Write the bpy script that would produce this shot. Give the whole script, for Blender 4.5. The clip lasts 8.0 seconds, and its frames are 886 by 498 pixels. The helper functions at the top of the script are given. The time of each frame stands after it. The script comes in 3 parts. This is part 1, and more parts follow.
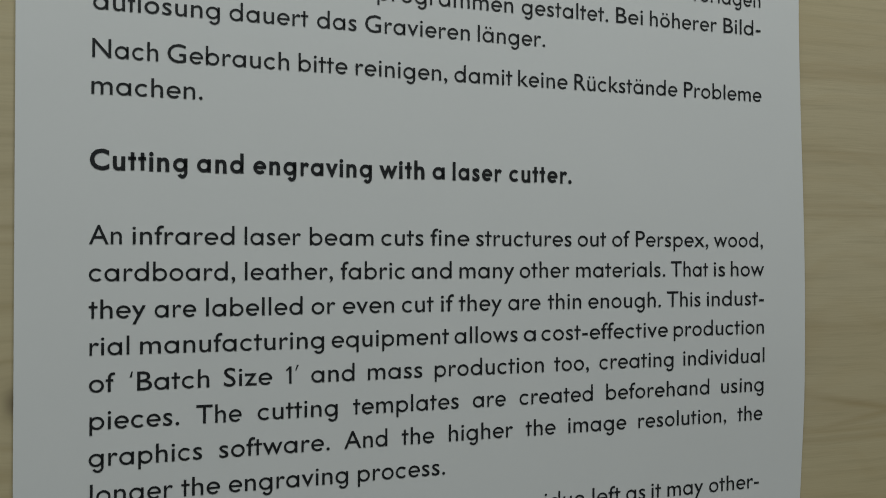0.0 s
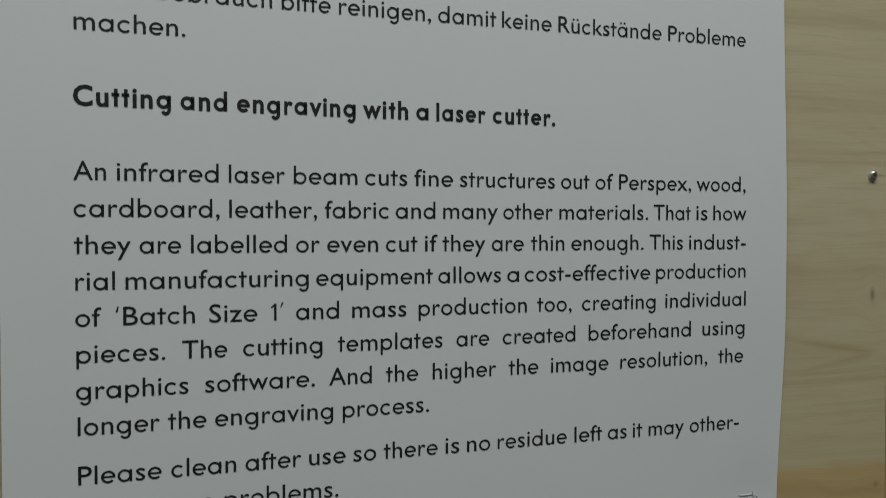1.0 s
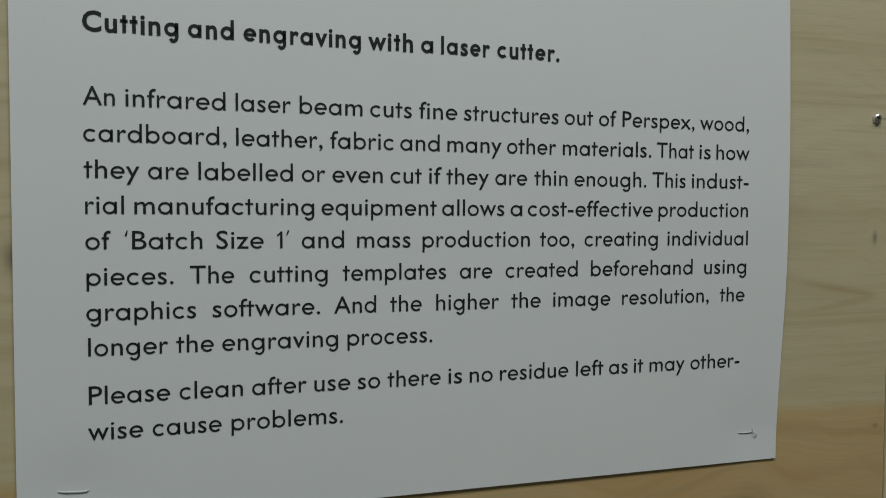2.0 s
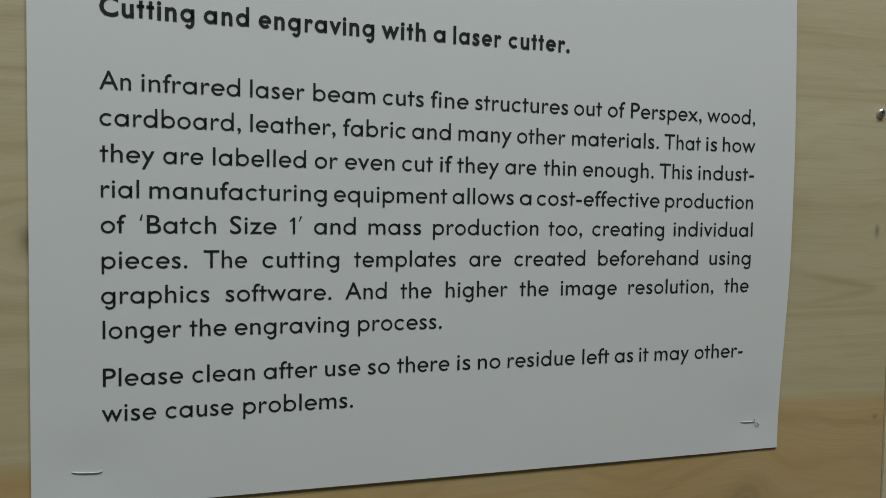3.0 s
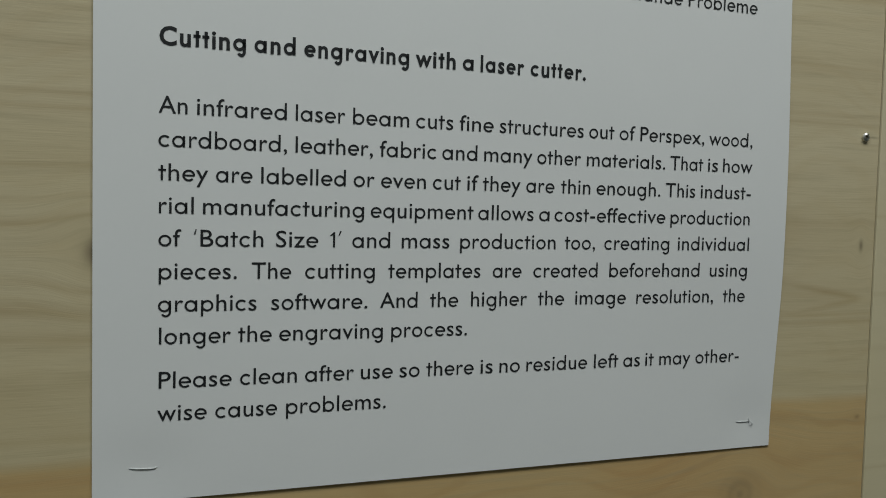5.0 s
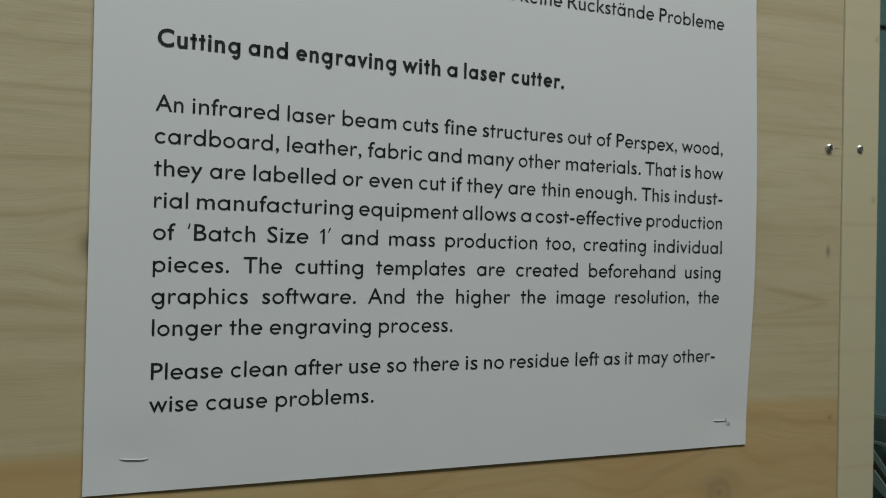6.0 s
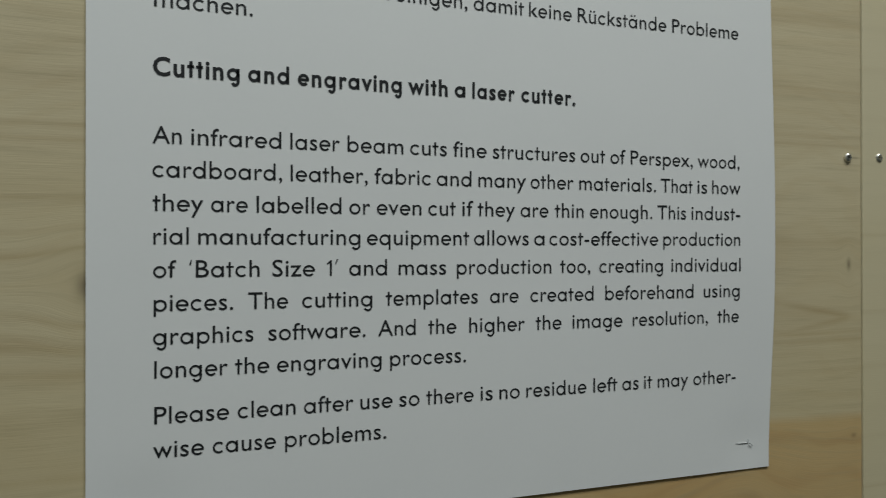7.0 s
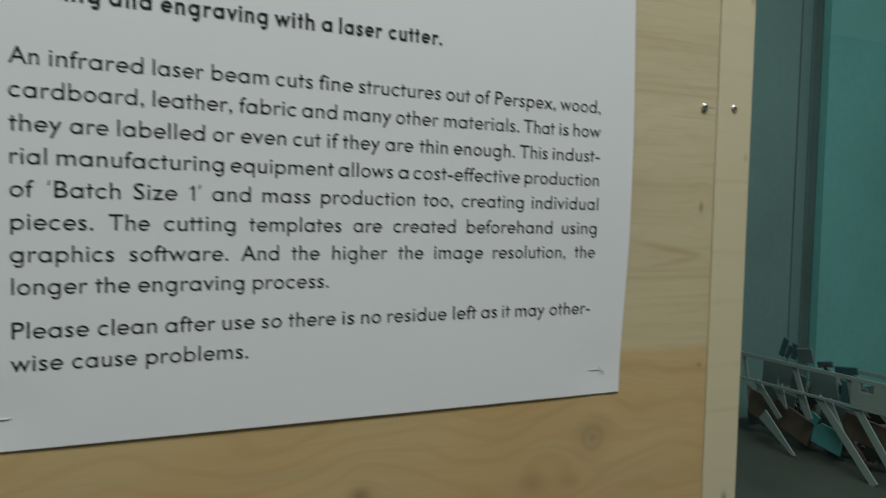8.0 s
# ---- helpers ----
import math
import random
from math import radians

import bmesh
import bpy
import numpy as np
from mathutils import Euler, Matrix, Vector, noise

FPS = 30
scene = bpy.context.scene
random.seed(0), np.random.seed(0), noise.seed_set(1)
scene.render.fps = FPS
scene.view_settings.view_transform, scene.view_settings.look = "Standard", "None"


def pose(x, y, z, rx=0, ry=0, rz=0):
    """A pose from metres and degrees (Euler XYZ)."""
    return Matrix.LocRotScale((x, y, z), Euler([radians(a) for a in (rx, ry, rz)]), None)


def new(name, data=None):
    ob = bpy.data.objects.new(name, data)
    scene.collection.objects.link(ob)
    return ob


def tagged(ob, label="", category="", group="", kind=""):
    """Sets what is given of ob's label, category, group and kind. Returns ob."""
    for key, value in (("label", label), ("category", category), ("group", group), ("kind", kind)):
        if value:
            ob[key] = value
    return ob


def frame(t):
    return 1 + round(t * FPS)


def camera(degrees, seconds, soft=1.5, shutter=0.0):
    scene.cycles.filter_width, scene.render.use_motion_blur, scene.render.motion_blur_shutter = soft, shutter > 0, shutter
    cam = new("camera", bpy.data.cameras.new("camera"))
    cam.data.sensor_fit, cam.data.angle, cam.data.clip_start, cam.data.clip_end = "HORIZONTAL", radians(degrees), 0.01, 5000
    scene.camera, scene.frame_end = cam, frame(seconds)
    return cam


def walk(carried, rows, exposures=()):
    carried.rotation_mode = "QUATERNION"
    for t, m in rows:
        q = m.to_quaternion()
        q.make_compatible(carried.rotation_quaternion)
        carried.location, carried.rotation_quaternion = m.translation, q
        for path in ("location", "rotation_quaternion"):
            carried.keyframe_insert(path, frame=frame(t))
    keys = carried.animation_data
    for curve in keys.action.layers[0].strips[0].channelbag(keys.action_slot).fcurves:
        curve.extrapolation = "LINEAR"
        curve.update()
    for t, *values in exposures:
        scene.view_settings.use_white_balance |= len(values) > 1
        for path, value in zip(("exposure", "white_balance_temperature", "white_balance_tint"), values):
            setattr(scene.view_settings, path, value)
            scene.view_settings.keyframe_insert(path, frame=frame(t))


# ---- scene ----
# The poster's text margin is x = 0, the board wall's face is y = 0, heights below are from the datum Z0.
Z0 = 1.45
cam = camera(58.17, 8.0, soft=0.96, shutter=0.4)
ROWS = [
    (0.0, 0.0320, -0.2753, 0.0856, 90.634, 0.008, -17.136),
    (0.5, 0.0339, -0.2763, 0.0802, 89.998, 0.068, -17.276),
    (1.0, 0.0355, -0.2791, 0.0728, 88.882, 0.022, -17.416),
    (1.5, 0.0370, -0.2813, 0.0631, 87.999, 0.105, -17.296),
    (1.7, 0.0371, -0.2837, 0.0591, 87.828, -0.046, -16.795),
    (2.8, 0.0299, -0.2825, 0.0485, 87.412, -0.818, -17.214),
    (3.0, 0.0294, -0.2849, 0.0515, 87.323, -0.832, -17.190),
    (3.5, 0.0193, -0.2894, 0.0492, 87.955, -0.937, -17.377),
    (4.0, 0.0046, -0.2933, 0.0530, 88.741, -0.647, -18.086),
    (4.5, 0.0018, -0.2957, 0.0565, 87.796, -1.180, -18.727),
    (4.7, 0.0045, -0.2961, 0.0598, 87.087, -1.267, -18.784),
    (5.8, -0.0058, -0.3164, 0.0424, 89.687, -1.620, -20.214),
    (6.0, -0.0043, -0.3100, 0.0387, 90.567, -1.191, -20.702),
    (6.5, -0.0092, -0.2961, 0.0491, 89.945, -0.701, -18.840),
    (7.0, -0.0048, -0.2967, 0.0515, 90.272, 0.070, -20.798),
    (7.5, -0.0093, -0.3097, 0.0495, 89.062, -1.388, -23.761),
    (8.0, 0.0158, -0.3228, 0.0427, 86.975, -1.314, -25.583),
]
walk(cam, [(t, pose(x, y, Z0 + z, rx, ry, rz)) for t, x, y, z, rx, ry, rz in ROWS], [(0.0, -0.23), (1.0, -0.22), (1.5, -0.14), (4.5, -0.05), (7.4, 0.0), (8.0, 0.17)])

# ---- light: ceiling luminaire over the visitor, added cool fill, in a closed room ----
world = bpy.data.worlds.new("world")
scene.world = world
world.use_nodes = True
world.node_tree.nodes["Background"].inputs[0].default_value = (0.02, 0.025, 0.025, 1)


def lamp(x, y, z, sx, sy, watts, colour):
    data = bpy.data.lights.new("ceiling_lamp", "AREA")
    data.shape, data.size, data.size_y, data.energy, data.color = "RECTANGLE", sx, sy, watts, colour
    ob = new("ceiling_lamp", data)
    ob.matrix_world = pose(x, y, z)
    return ob


lamp(0.25, -0.58, 2.66, 1.5, 0.35, 19.0, (0.936, 1.0, 0.98))
# Added cool fill without a known source; tints the sheet's left side cyan
lamp(-1.3, -0.9, 2.66, 1.2, 0.3, 6.0, (0.82, 1.0, 1.0))


# ---- materials ----
def material(name):
    m = bpy.data.materials.new(name)
    m.use_nodes = True
    return m, m.node_tree.nodes, m.node_tree.links, m.node_tree.nodes["Principled BSDF"]


def node(nodes, kind, **inputs):
    n = nodes.new(kind)
    for key, value in inputs.items():
        n.inputs[key].default_value = value
    return n


def maths(nodes, links, op, a, b=0.0):
    n = nodes.new("ShaderNodeMath")
    n.operation = op
    for i, v in enumerate((a, b)):
        if isinstance(v, (int, float)):
            n.inputs[i].default_value = v
        else:
            links.new(v, n.inputs[i])
    return n.outputs[0]


def mix(nodes, links, factor, a, b, blend="MIX"):
    n = nodes.new("ShaderNodeMix")
    n.data_type, n.blend_type = "RGBA", blend
    for i, v in ((0, factor), (6, a), (7, b)):
        if isinstance(v, (int, float)):
            n.inputs[i].default_value = v
        elif isinstance(v, tuple):
            n.inputs[i].default_value = (*v, 1)
        else:
            links.new(v, n.inputs[i])
    return n.outputs[2]


def ramp(nodes, links, value, stops):
    n = nodes.new("ShaderNodeValToRGB")
    while len(n.color_ramp.elements) < len(stops):
        n.color_ramp.elements.new(0.5)
    for e, (p, c) in zip(n.color_ramp.elements, stops):
        e.position, e.color = p, (c, c, c, 1)
    links.new(value, n.inputs[0])
    return n.outputs[0]


def streaks(nodes, links, value, lines):
    """Dark growth lines across a board: z, half width (mm from the datum) and depth, over z = -120 to 200 mm."""
    stops = []
    for z, half, depth in sorted(lines):
        for at, d in ((z - half, 0.0), (z, depth), (z + half, 0.0)):
            stops.append(((at + 120.0) / 320.0, d))
    return ramp(nodes, links, maths(nodes, links, "DIVIDE", maths(nodes, links, "ADD", value, 0.12), 0.32), stops)


def pine(name, pale, band, knots=(), rings=150.0, wobble=0.006, heart=False, strength=1.0, lines=(), lines_east=(), streak=(0.52, 0.38, 0.22)):
    """Sawn softwood with its grain along x. knots: x, z, half width, half height, darkness (z from the datum).
    lines: the growth lines of the board, lines_east: those of its stretch beyond x = 0.13."""
    m, nodes, links, bsdf = material(name)
    geo = nodes.new("ShaderNodeNewGeometry")
    sep = nodes.new("ShaderNodeSeparateXYZ")
    links.new(geo.outputs["Position"], sep.inputs[0])
    x, z = sep.outputs[0], maths(nodes, links, "SUBTRACT", sep.outputs[2], Z0)
    # slow drift of the grain lines
    stretch = nodes.new("ShaderNodeCombineXYZ")
    links.new(maths(nodes, links, "MULTIPLY", x, 3.0), stretch.inputs[0])
    links.new(maths(nodes, links, "MULTIPLY", z, 11.0), stretch.inputs[2])
    drift = node(nodes, "ShaderNodeTexNoise", Scale=1.0, Detail=2.0)
    links.new(stretch.outputs[0], drift.inputs["Vector"])
    sway_z = maths(nodes, links, "MULTIPLY", maths(nodes, links, "SUBTRACT", drift.outputs[0], 0.5), wobble * 4)
    level = maths(nodes, links, "ADD", z, sway_z)
    calm = maths(nodes, links, "ADD", z, maths(nodes, links, "MULTIPLY", sway_z, 0.3))
    dark, faded = None, None
    for kx, kz, hw, hh, depth in knots:
        dx = maths(nodes, links, "DIVIDE", maths(nodes, links, "SUBTRACT", x, kx), hw)
        dz = maths(nodes, links, "DIVIDE", maths(nodes, links, "SUBTRACT", z, kz), hh)
        # the grain swerves round the knot
        wide = maths(nodes, links, "ADD", maths(nodes, links, "POWER", maths(nodes, links, "DIVIDE", dx, 4.0), 2.0), maths(nodes, links, "POWER", maths(nodes, links, "DIVIDE", dz, 3.4), 2.0))
        push = maths(nodes, links, "POWER", 2.718, maths(nodes, links, "MULTIPLY", wide, -1.0))
        swerve = maths(nodes, links, "MULTIPLY", push, maths(nodes, links, "MULTIPLY", dz, -hh * 0.95))
        level = maths(nodes, links, "ADD", level, swerve)
        calm = maths(nodes, links, "ADD", calm, maths(nodes, links, "MULTIPLY", swerve, 0.6))
        r2 = maths(nodes, links, "ADD", maths(nodes, links, "POWER", dx, 2.0), maths(nodes, links, "POWER", dz, 2.0))
        rings_in = maths(nodes, links, "ADD", 0.72, maths(nodes, links, "MULTIPLY", maths(nodes, links, "COSINE", maths(nodes, links, "MULTIPLY", maths(nodes, links, "SQRT", r2), 9.0)), 0.2 if depth < 0.5 and hw > 0.008 else 0.0))
        core = maths(nodes, links, "MULTIPLY", maths(nodes, links, "MULTIPLY", maths(nodes, links, "POWER", 2.718, maths(nodes, links, "MULTIPLY", r2, -0.9)), rings_in), depth)
        if depth < 0.5:
            faded = core if faded is None else maths(nodes, links, "MAXIMUM", faded, core)
        else:
            dark = core if dark is None else maths(nodes, links, "MAXIMUM", dark, core)
    flow = nodes.new("ShaderNodeCombineXYZ")
    links.new(maths(nodes, links, "MULTIPLY", x, 0.05), flow.inputs[0])
    links.new(level, flow.inputs[2])
    broad = node(nodes, "ShaderNodeTexNoise", Scale=rings * 0.32, Detail=3.0, Roughness=0.55)
    links.new(flow.outputs[0], broad.inputs["Vector"])
    fine = node(nodes, "ShaderNodeTexNoise", Scale=rings * 2.2, Detail=4.0, Roughness=0.6)
    links.new(flow.outputs[0], fine.inputs["Vector"])
    fibre_at = nodes.new("ShaderNodeCombineXYZ")
    links.new(maths(nodes, links, "MULTIPLY", x, 70.0), fibre_at.inputs[0])
    links.new(maths(nodes, links, "MULTIPLY", level, 1700.0), fibre_at.inputs[2])
    fibre = node(nodes, "ShaderNodeTexNoise", Scale=1.0, Detail=2.0)
    links.new(fibre_at.outputs[0], fibre.inputs["Vector"])
    blotch = node(nodes, "ShaderNodeTexNoise", Scale=6.0, Detail=3.0)
    links.new(geo.outputs["Position"], blotch.inputs["Vector"])
    c = mix(nodes, links, ramp(nodes, links, broad.outputs[0], ((0.36, 0.0), (0.82, 1.0))), pale, band)
    if heart:
        # browner heartwood below an uneven line
        line = maths(nodes, links, "ADD", maths(nodes, links, "ADD", calm, maths(nodes, links, "MULTIPLY", x, -0.012)), 0.0325)
        below = maths(nodes, links, "SUBTRACT", 1.0, ramp(nodes, links, maths(nodes, links, "ADD", maths(nodes, links, "MULTIPLY", line, 12.0), 0.5), ((0.470, 0.0), (0.530, 1.0))))
        c = mix(nodes, links, below, c, HEART, "MULTIPLY")
        # wide wandering growth bands in the heartwood
        wander = nodes.new("ShaderNodeCombineXYZ")
        links.new(maths(nodes, links, "MULTIPLY", x, 5.5), wander.inputs[0])
        links.new(maths(nodes, links, "MULTIPLY", level, 9.0), wander.inputs[2])
        sway = node(nodes, "ShaderNodeTexNoise", Scale=1.6, Detail=2.0)
        links.new(wander.outputs[0], sway.inputs["Vector"])
        phase = maths(nodes, links, "ADD", maths(nodes, links, "MULTIPLY", level, 430.0), maths(nodes, links, "MULTIPLY", sway.outputs[0], 44.0))
        wave = maths(nodes, links, "ADD", maths(nodes, links, "MULTIPLY", maths(nodes, links, "SINE", phase), 0.5), 0.5)
        vein = ramp(nodes, links, wave, ((0.62, 0.0), (1.0, 1.0)))
        c = mix(nodes, links, maths(nodes, links, "MULTIPLY", maths(nodes, links, "MULTIPLY", vein, below), maths(nodes, links, "MULTIPLY", blotch.outputs[0], 0.5)), c, (0.80, 0.66, 0.52), "MULTIPLY")
        # redder patches that follow the grain
        patch = maths(nodes, links, "MULTIPLY", maths(nodes, links, "MULTIPLY", ramp(nodes, links, sway.outputs[0], ((0.44, 0.0), (0.60, 1.0))), below), 0.3)
        c = mix(nodes, links, patch, c, (0.90, 0.74, 0.52), "MULTIPLY")
        faint = maths(nodes, links, "MULTIPLY", maths(nodes, links, "MULTIPLY", vein, maths(nodes, links, "SUBTRACT", 1.0, below)), 0.15)
        c = mix(nodes, links, faint, c, (0.85, 0.76, 0.62), "MULTIPLY")
    if lines:
        # growth lines that fade in and out along the board
        fade_at = nodes.new("ShaderNodeCombineXYZ")
        links.new(maths(nodes, links, "MULTIPLY", x, 14.0), fade_at.inputs[0])
        links.new(maths(nodes, links, "MULTIPLY", z, 90.0), fade_at.inputs[2])
        fade = node(nodes, "ShaderNodeTexNoise", Scale=1.0, Detail=3.0)
        links.new(fade_at.outputs[0], fade.inputs["Vector"])
        mask = streaks(nodes, links, calm, lines)
        if lines_east:
            east = ramp(nodes, links, x, ((0.10, 0.0), (0.16, 1.0)))
            mask = mix(nodes, links, east, mask, streaks(nodes, links, calm, lines_east))
            # a pointed flame of grain that ends near the joint
            arm = maths(nodes, links, "MULTIPLY", maths(nodes, links, "SUBTRACT", 0.323, x), 0.165)
            off = maths(nodes, links, "ABSOLUTE", maths(nodes, links, "SUBTRACT", maths(nodes, links, "ADD", z, maths(nodes, links, "MULTIPLY", sway_z, 0.5)), 0.0205))
            edge = maths(nodes, links, "ABSOLUTE", maths(nodes, links, "SUBTRACT", off, arm))
            flame = maths(nodes, links, "MAXIMUM", 0.0, maths(nodes, links, "SUBTRACT", 1.0, maths(nodes, links, "DIVIDE", edge, 0.0030)))
            inside = maths(nodes, links, "MULTIPLY", maths(nodes, links, "GREATER_THAN", arm, off), 0.35)
            flame = maths(nodes, links, "MULTIPLY", maths(nodes, links, "MAXIMUM", flame, inside), ramp(nodes, links, x, ((0.255, 0.0), (0.305, 0.5), (0.319, 0.6), (0.326, 0.0))))
            mask = maths(nodes, links, "MAXIMUM", mask, flame)
        mask = maths(nodes, links, "MULTIPLY", mask, ramp(nodes, links, fade.outputs[0], ((0.30, 0.25), (0.62, 1.0))))
        c = mix(nodes, links, mask, c, streak, "MULTIPLY")
    deep = tuple(v * 0.72 for v in band)
    c = mix(nodes, links, maths(nodes, links, "MULTIPLY", ramp(nodes, links, fine.outputs[0], ((0.5, 0.0), (0.70, 1.0))), 0.37 * strength), c, deep)
    c = mix(nodes, links, maths(nodes, links, "MULTIPLY", ramp(nodes, links, fibre.outputs[0], ((0.4, 0.0), (0.75, 1.0))), 0.13 * strength), c, deep)
    c = mix(nodes, links, maths(nodes, links, "MULTIPLY", ramp(nodes, links, blotch.outputs[0], ((0.4, 0.0), (0.7, 1.0))), 0.35), c, (pale[0] * 0.98, pale[1] * 0.93, pale[2] * 0.72), "MIX")
    if faded is not None:
        c = mix(nodes, links, faded, c, (0.13, 0.092, 0.05))
    if dark is not None:
        c = mix(nodes, links, dark, c, (0.045, 0.026, 0.014))
    links.new(c, bsdf.inputs["Base Color"])
    bsdf.inputs["Roughness"].default_value = 0.62
    bump = node(nodes, "ShaderNodeBump", Strength=0.12, Distance=0.0006)
    links.new(maths(nodes, links, "ADD", fine.outputs[0], maths(nodes, links, "MULTIPLY", fibre.outputs[0], 0.6)), bump.inputs["Height"])
    links.new(bump.outputs[0], bsdf.inputs["Normal"])
    return m


def plain(name, colour, rough=0.6, metal=0.0, vary=0.15, scale=12.0, bump_size=0.0):
    """A painted, moulded or printed surface with a little blotching and relief."""
    m, nodes, links, bsdf = material(name)
    at = nodes.new("ShaderNodeTexCoord")
    noise_a = node(nodes, "ShaderNodeTexNoise", Scale=scale, Detail=4.0)
    noise_b = node(nodes, "ShaderNodeTexNoise", Scale=scale * 22, Detail=2.0)
    for n in (noise_a, noise_b):
        links.new(at.outputs["Object"], n.inputs["Vector"])
    both = maths(nodes, links, "ADD", maths(nodes, links, "MULTIPLY", noise_a.outputs[0], 0.7), maths(nodes, links, "MULTIPLY", noise_b.outputs[0], 0.3))
    low, high = (tuple(v * k for v in colour) for k in (1 - vary, 1 + vary))
    links.new(mix(nodes, links, ramp(nodes, links, both, ((0.3, 0.0), (0.7, 1.0))), low, high), bsdf.inputs["Base Color"])
    bsdf.inputs["Roughness"].default_value, bsdf.inputs["Metallic"].default_value = rough, metal
    if bump_size:
        bump = node(nodes, "ShaderNodeBump", Strength=0.25, Distance=bump_size)
        links.new(noise_b.outputs[0], bump.inputs["Height"])
        links.new(bump.outputs[0], bsdf.inputs["Normal"])
    return m


PALE, BAND, HEART = (0.578, 0.490, 0.318), (0.498, 0.405, 0.245), (0.96, 0.76, 0.535)
PINE = pine("pine_veneer", PALE, BAND, ((-0.0213, 0.0402, 0.0034, 0.0046, 0.95), (0.3223, 0.0456, 0.0011, 0.0026, 0.75), (0.2566, -0.0715, 0.0085, 0.0082, 0.45), (0.1334, -0.0845, 0.005, 0.004, 0.7),
                                        (0.3252, -0.039, 0.0014, 0.0011, 0.5), (0.222, -0.090, 0.007, 0.005, 0.4), (0.244, -0.0925, 0.006, 0.004, 0.35), (0.3262, 0.0983, 0.0034, 0.0005, 0.6)), heart=True,
            lines=((109, 6, 0.25), (95, 1.8, 0.34), (90, 1.8, 0.34), (70, 1.9, 0.28), (58, 1.8, 0.28), (50, 2.0, 0.36), (30, 2.6, 0.45), (20, 4.5, 0.42), (10, 4.5, 0.38), (-24, 2.6, 0.3)),
            lines_east=((164, 5, 0.28), (129.6, 1.1, 0.5), (126.8, 1.1, 0.45), (108, 2.0, 0.3), (103.9, 2.0, 0.28), (56, 2.5, 0.2), (12.7, 1.6, 0.35), (8.8, 2.2, 0.4), (-6, 2.4, 0.2), (-40, 5.0, 0.35)))
PINE_EDGE = pine("pine_edge", (0.60, 0.525, 0.355), (0.58, 0.50, 0.33), ((0.352, 0.073, 0.0014, 0.0018, 0.45), (0.3465, -0.1145, 0.0018, 0.003, 0.8), (0.353, 0.157, 0.0014, 0.0016, 0.45)), 60.0, wobble=0.001, strength=0.3,
                 lines=((143, 2.0, 0.15), (118, 2.5, 0.12), (60, 1.8, 0.22), (22, 1.8, 0.22), (-5, 3.0, 0.12), (-40, 3.0, 0.15), (-65, 1.6, 0.22)))
PAPER = plain("paper", (0.75, 0.745, 0.74), 0.6, vary=0.012, scale=30.0)
INK = plain("ink", (0.011, 0.012, 0.014), 0.5, vary=0.2, scale=90.0)
STEEL = plain("zinc_steel", (0.84, 0.82, 0.76), 0.34, 1.0, 0.08, 300.0)
WIRE = plain("staple_wire", (0.50, 0.51, 0.51), 0.5, 0.1, 0.06, 300.0)
TEAL = plain("teal_panel", (0.155, 0.46, 0.435), 0.3, vary=0.12, scale=4.0)
TEAL_LIGHT = plain("pale_teal_panel", (0.175, 0.485, 0.46), 0.3, vary=0.08, scale=4.0)
SLATE = plain("grey_teal_panel", (0.145, 0.265, 0.25), 0.5, vary=0.12, scale=5.0)
# Dark colour that holds the shade of the slits and recess between panels
GAP_SHADE = plain("dark_gap", (0.08, 0.14, 0.13), 0.6, vary=0.2, scale=8.0)
TABLE = plain("dark_table", (0.058, 0.074, 0.060), 0.6, vary=0.25, scale=9.0)
# White lattice as grey-teal: the dim light on it is in the colour
DIM_WHITE = plain("white_plastic", (0.225, 0.295, 0.27), 0.4, vary=0.08, scale=20.0)
# The black pieces are lifted to grey-teal, which puts haze into their colour
SCRAPS = (plain("brown_offcut", (0.125, 0.098, 0.076), 0.7, vary=0.3, scale=40.0), plain("black_offcut", (0.09, 0.125, 0.12), 0.4, vary=0.3, scale=30.0),
          plain("teal_offcut", (0.09, 0.32, 0.31), 0.25, vary=0.15, scale=20.0), plain("pale_offcut", (0.12, 0.185, 0.175), 0.5, vary=0.15, scale=25.0), plain("blue_offcut", (0.055, 0.125, 0.14), 0.35, vary=0.2, scale=25.0))
PLASTER = plain("plaster", (0.42, 0.43, 0.42), 0.85, vary=0.05, scale=3.0, bump_size=0.0005)
FLOOR = plain("floor_grey", (0.09, 0.095, 0.09), 0.6, vary=0.15, scale=2.0)


# ---- mesh helpers ----
def mesh_of(bm, name, *mats, smooth=False):
    me = bpy.data.meshes.new(name)
    bm.normal_update()
    bm.to_mesh(me)
    bm.free()
    for m in mats:
        me.materials.append(m)
    if smooth:
        for p in me.polygons:
            p.use_smooth = True
    return me


def thing(name, bm, mat, label, category, kind="", group="", at=(0, 0, 0), smooth=False):
    ob = new(name, mesh_of(bm, name, mat, smooth=smooth))
    ob.location = at
    return tagged(ob, label, category, group, kind)


def part(name, bm, mat, parent, label="", at=(0, 0, 0), smooth=False):
    ob = new(name, mesh_of(bm, name, mat, smooth=smooth))
    ob.parent, ob.location = parent, at
    return tagged(ob, label)


def box(lo, hi, bevel=0.0, bm=None):
    bm = bm or bmesh.new()
    made = bmesh.ops.create_cube(bm, size=1.0)["verts"]
    for v in made:
        v.co = Vector([lo[i] + (v.co[i] + 0.5) * (hi[i] - lo[i]) for i in range(3)])
    if bevel:
        edges = list({e for v in made for e in v.link_edges})
        bmesh.ops.bevel(bm, geom=edges, offset=bevel, segments=2, affect="EDGES", profile=0.6)
    return bm


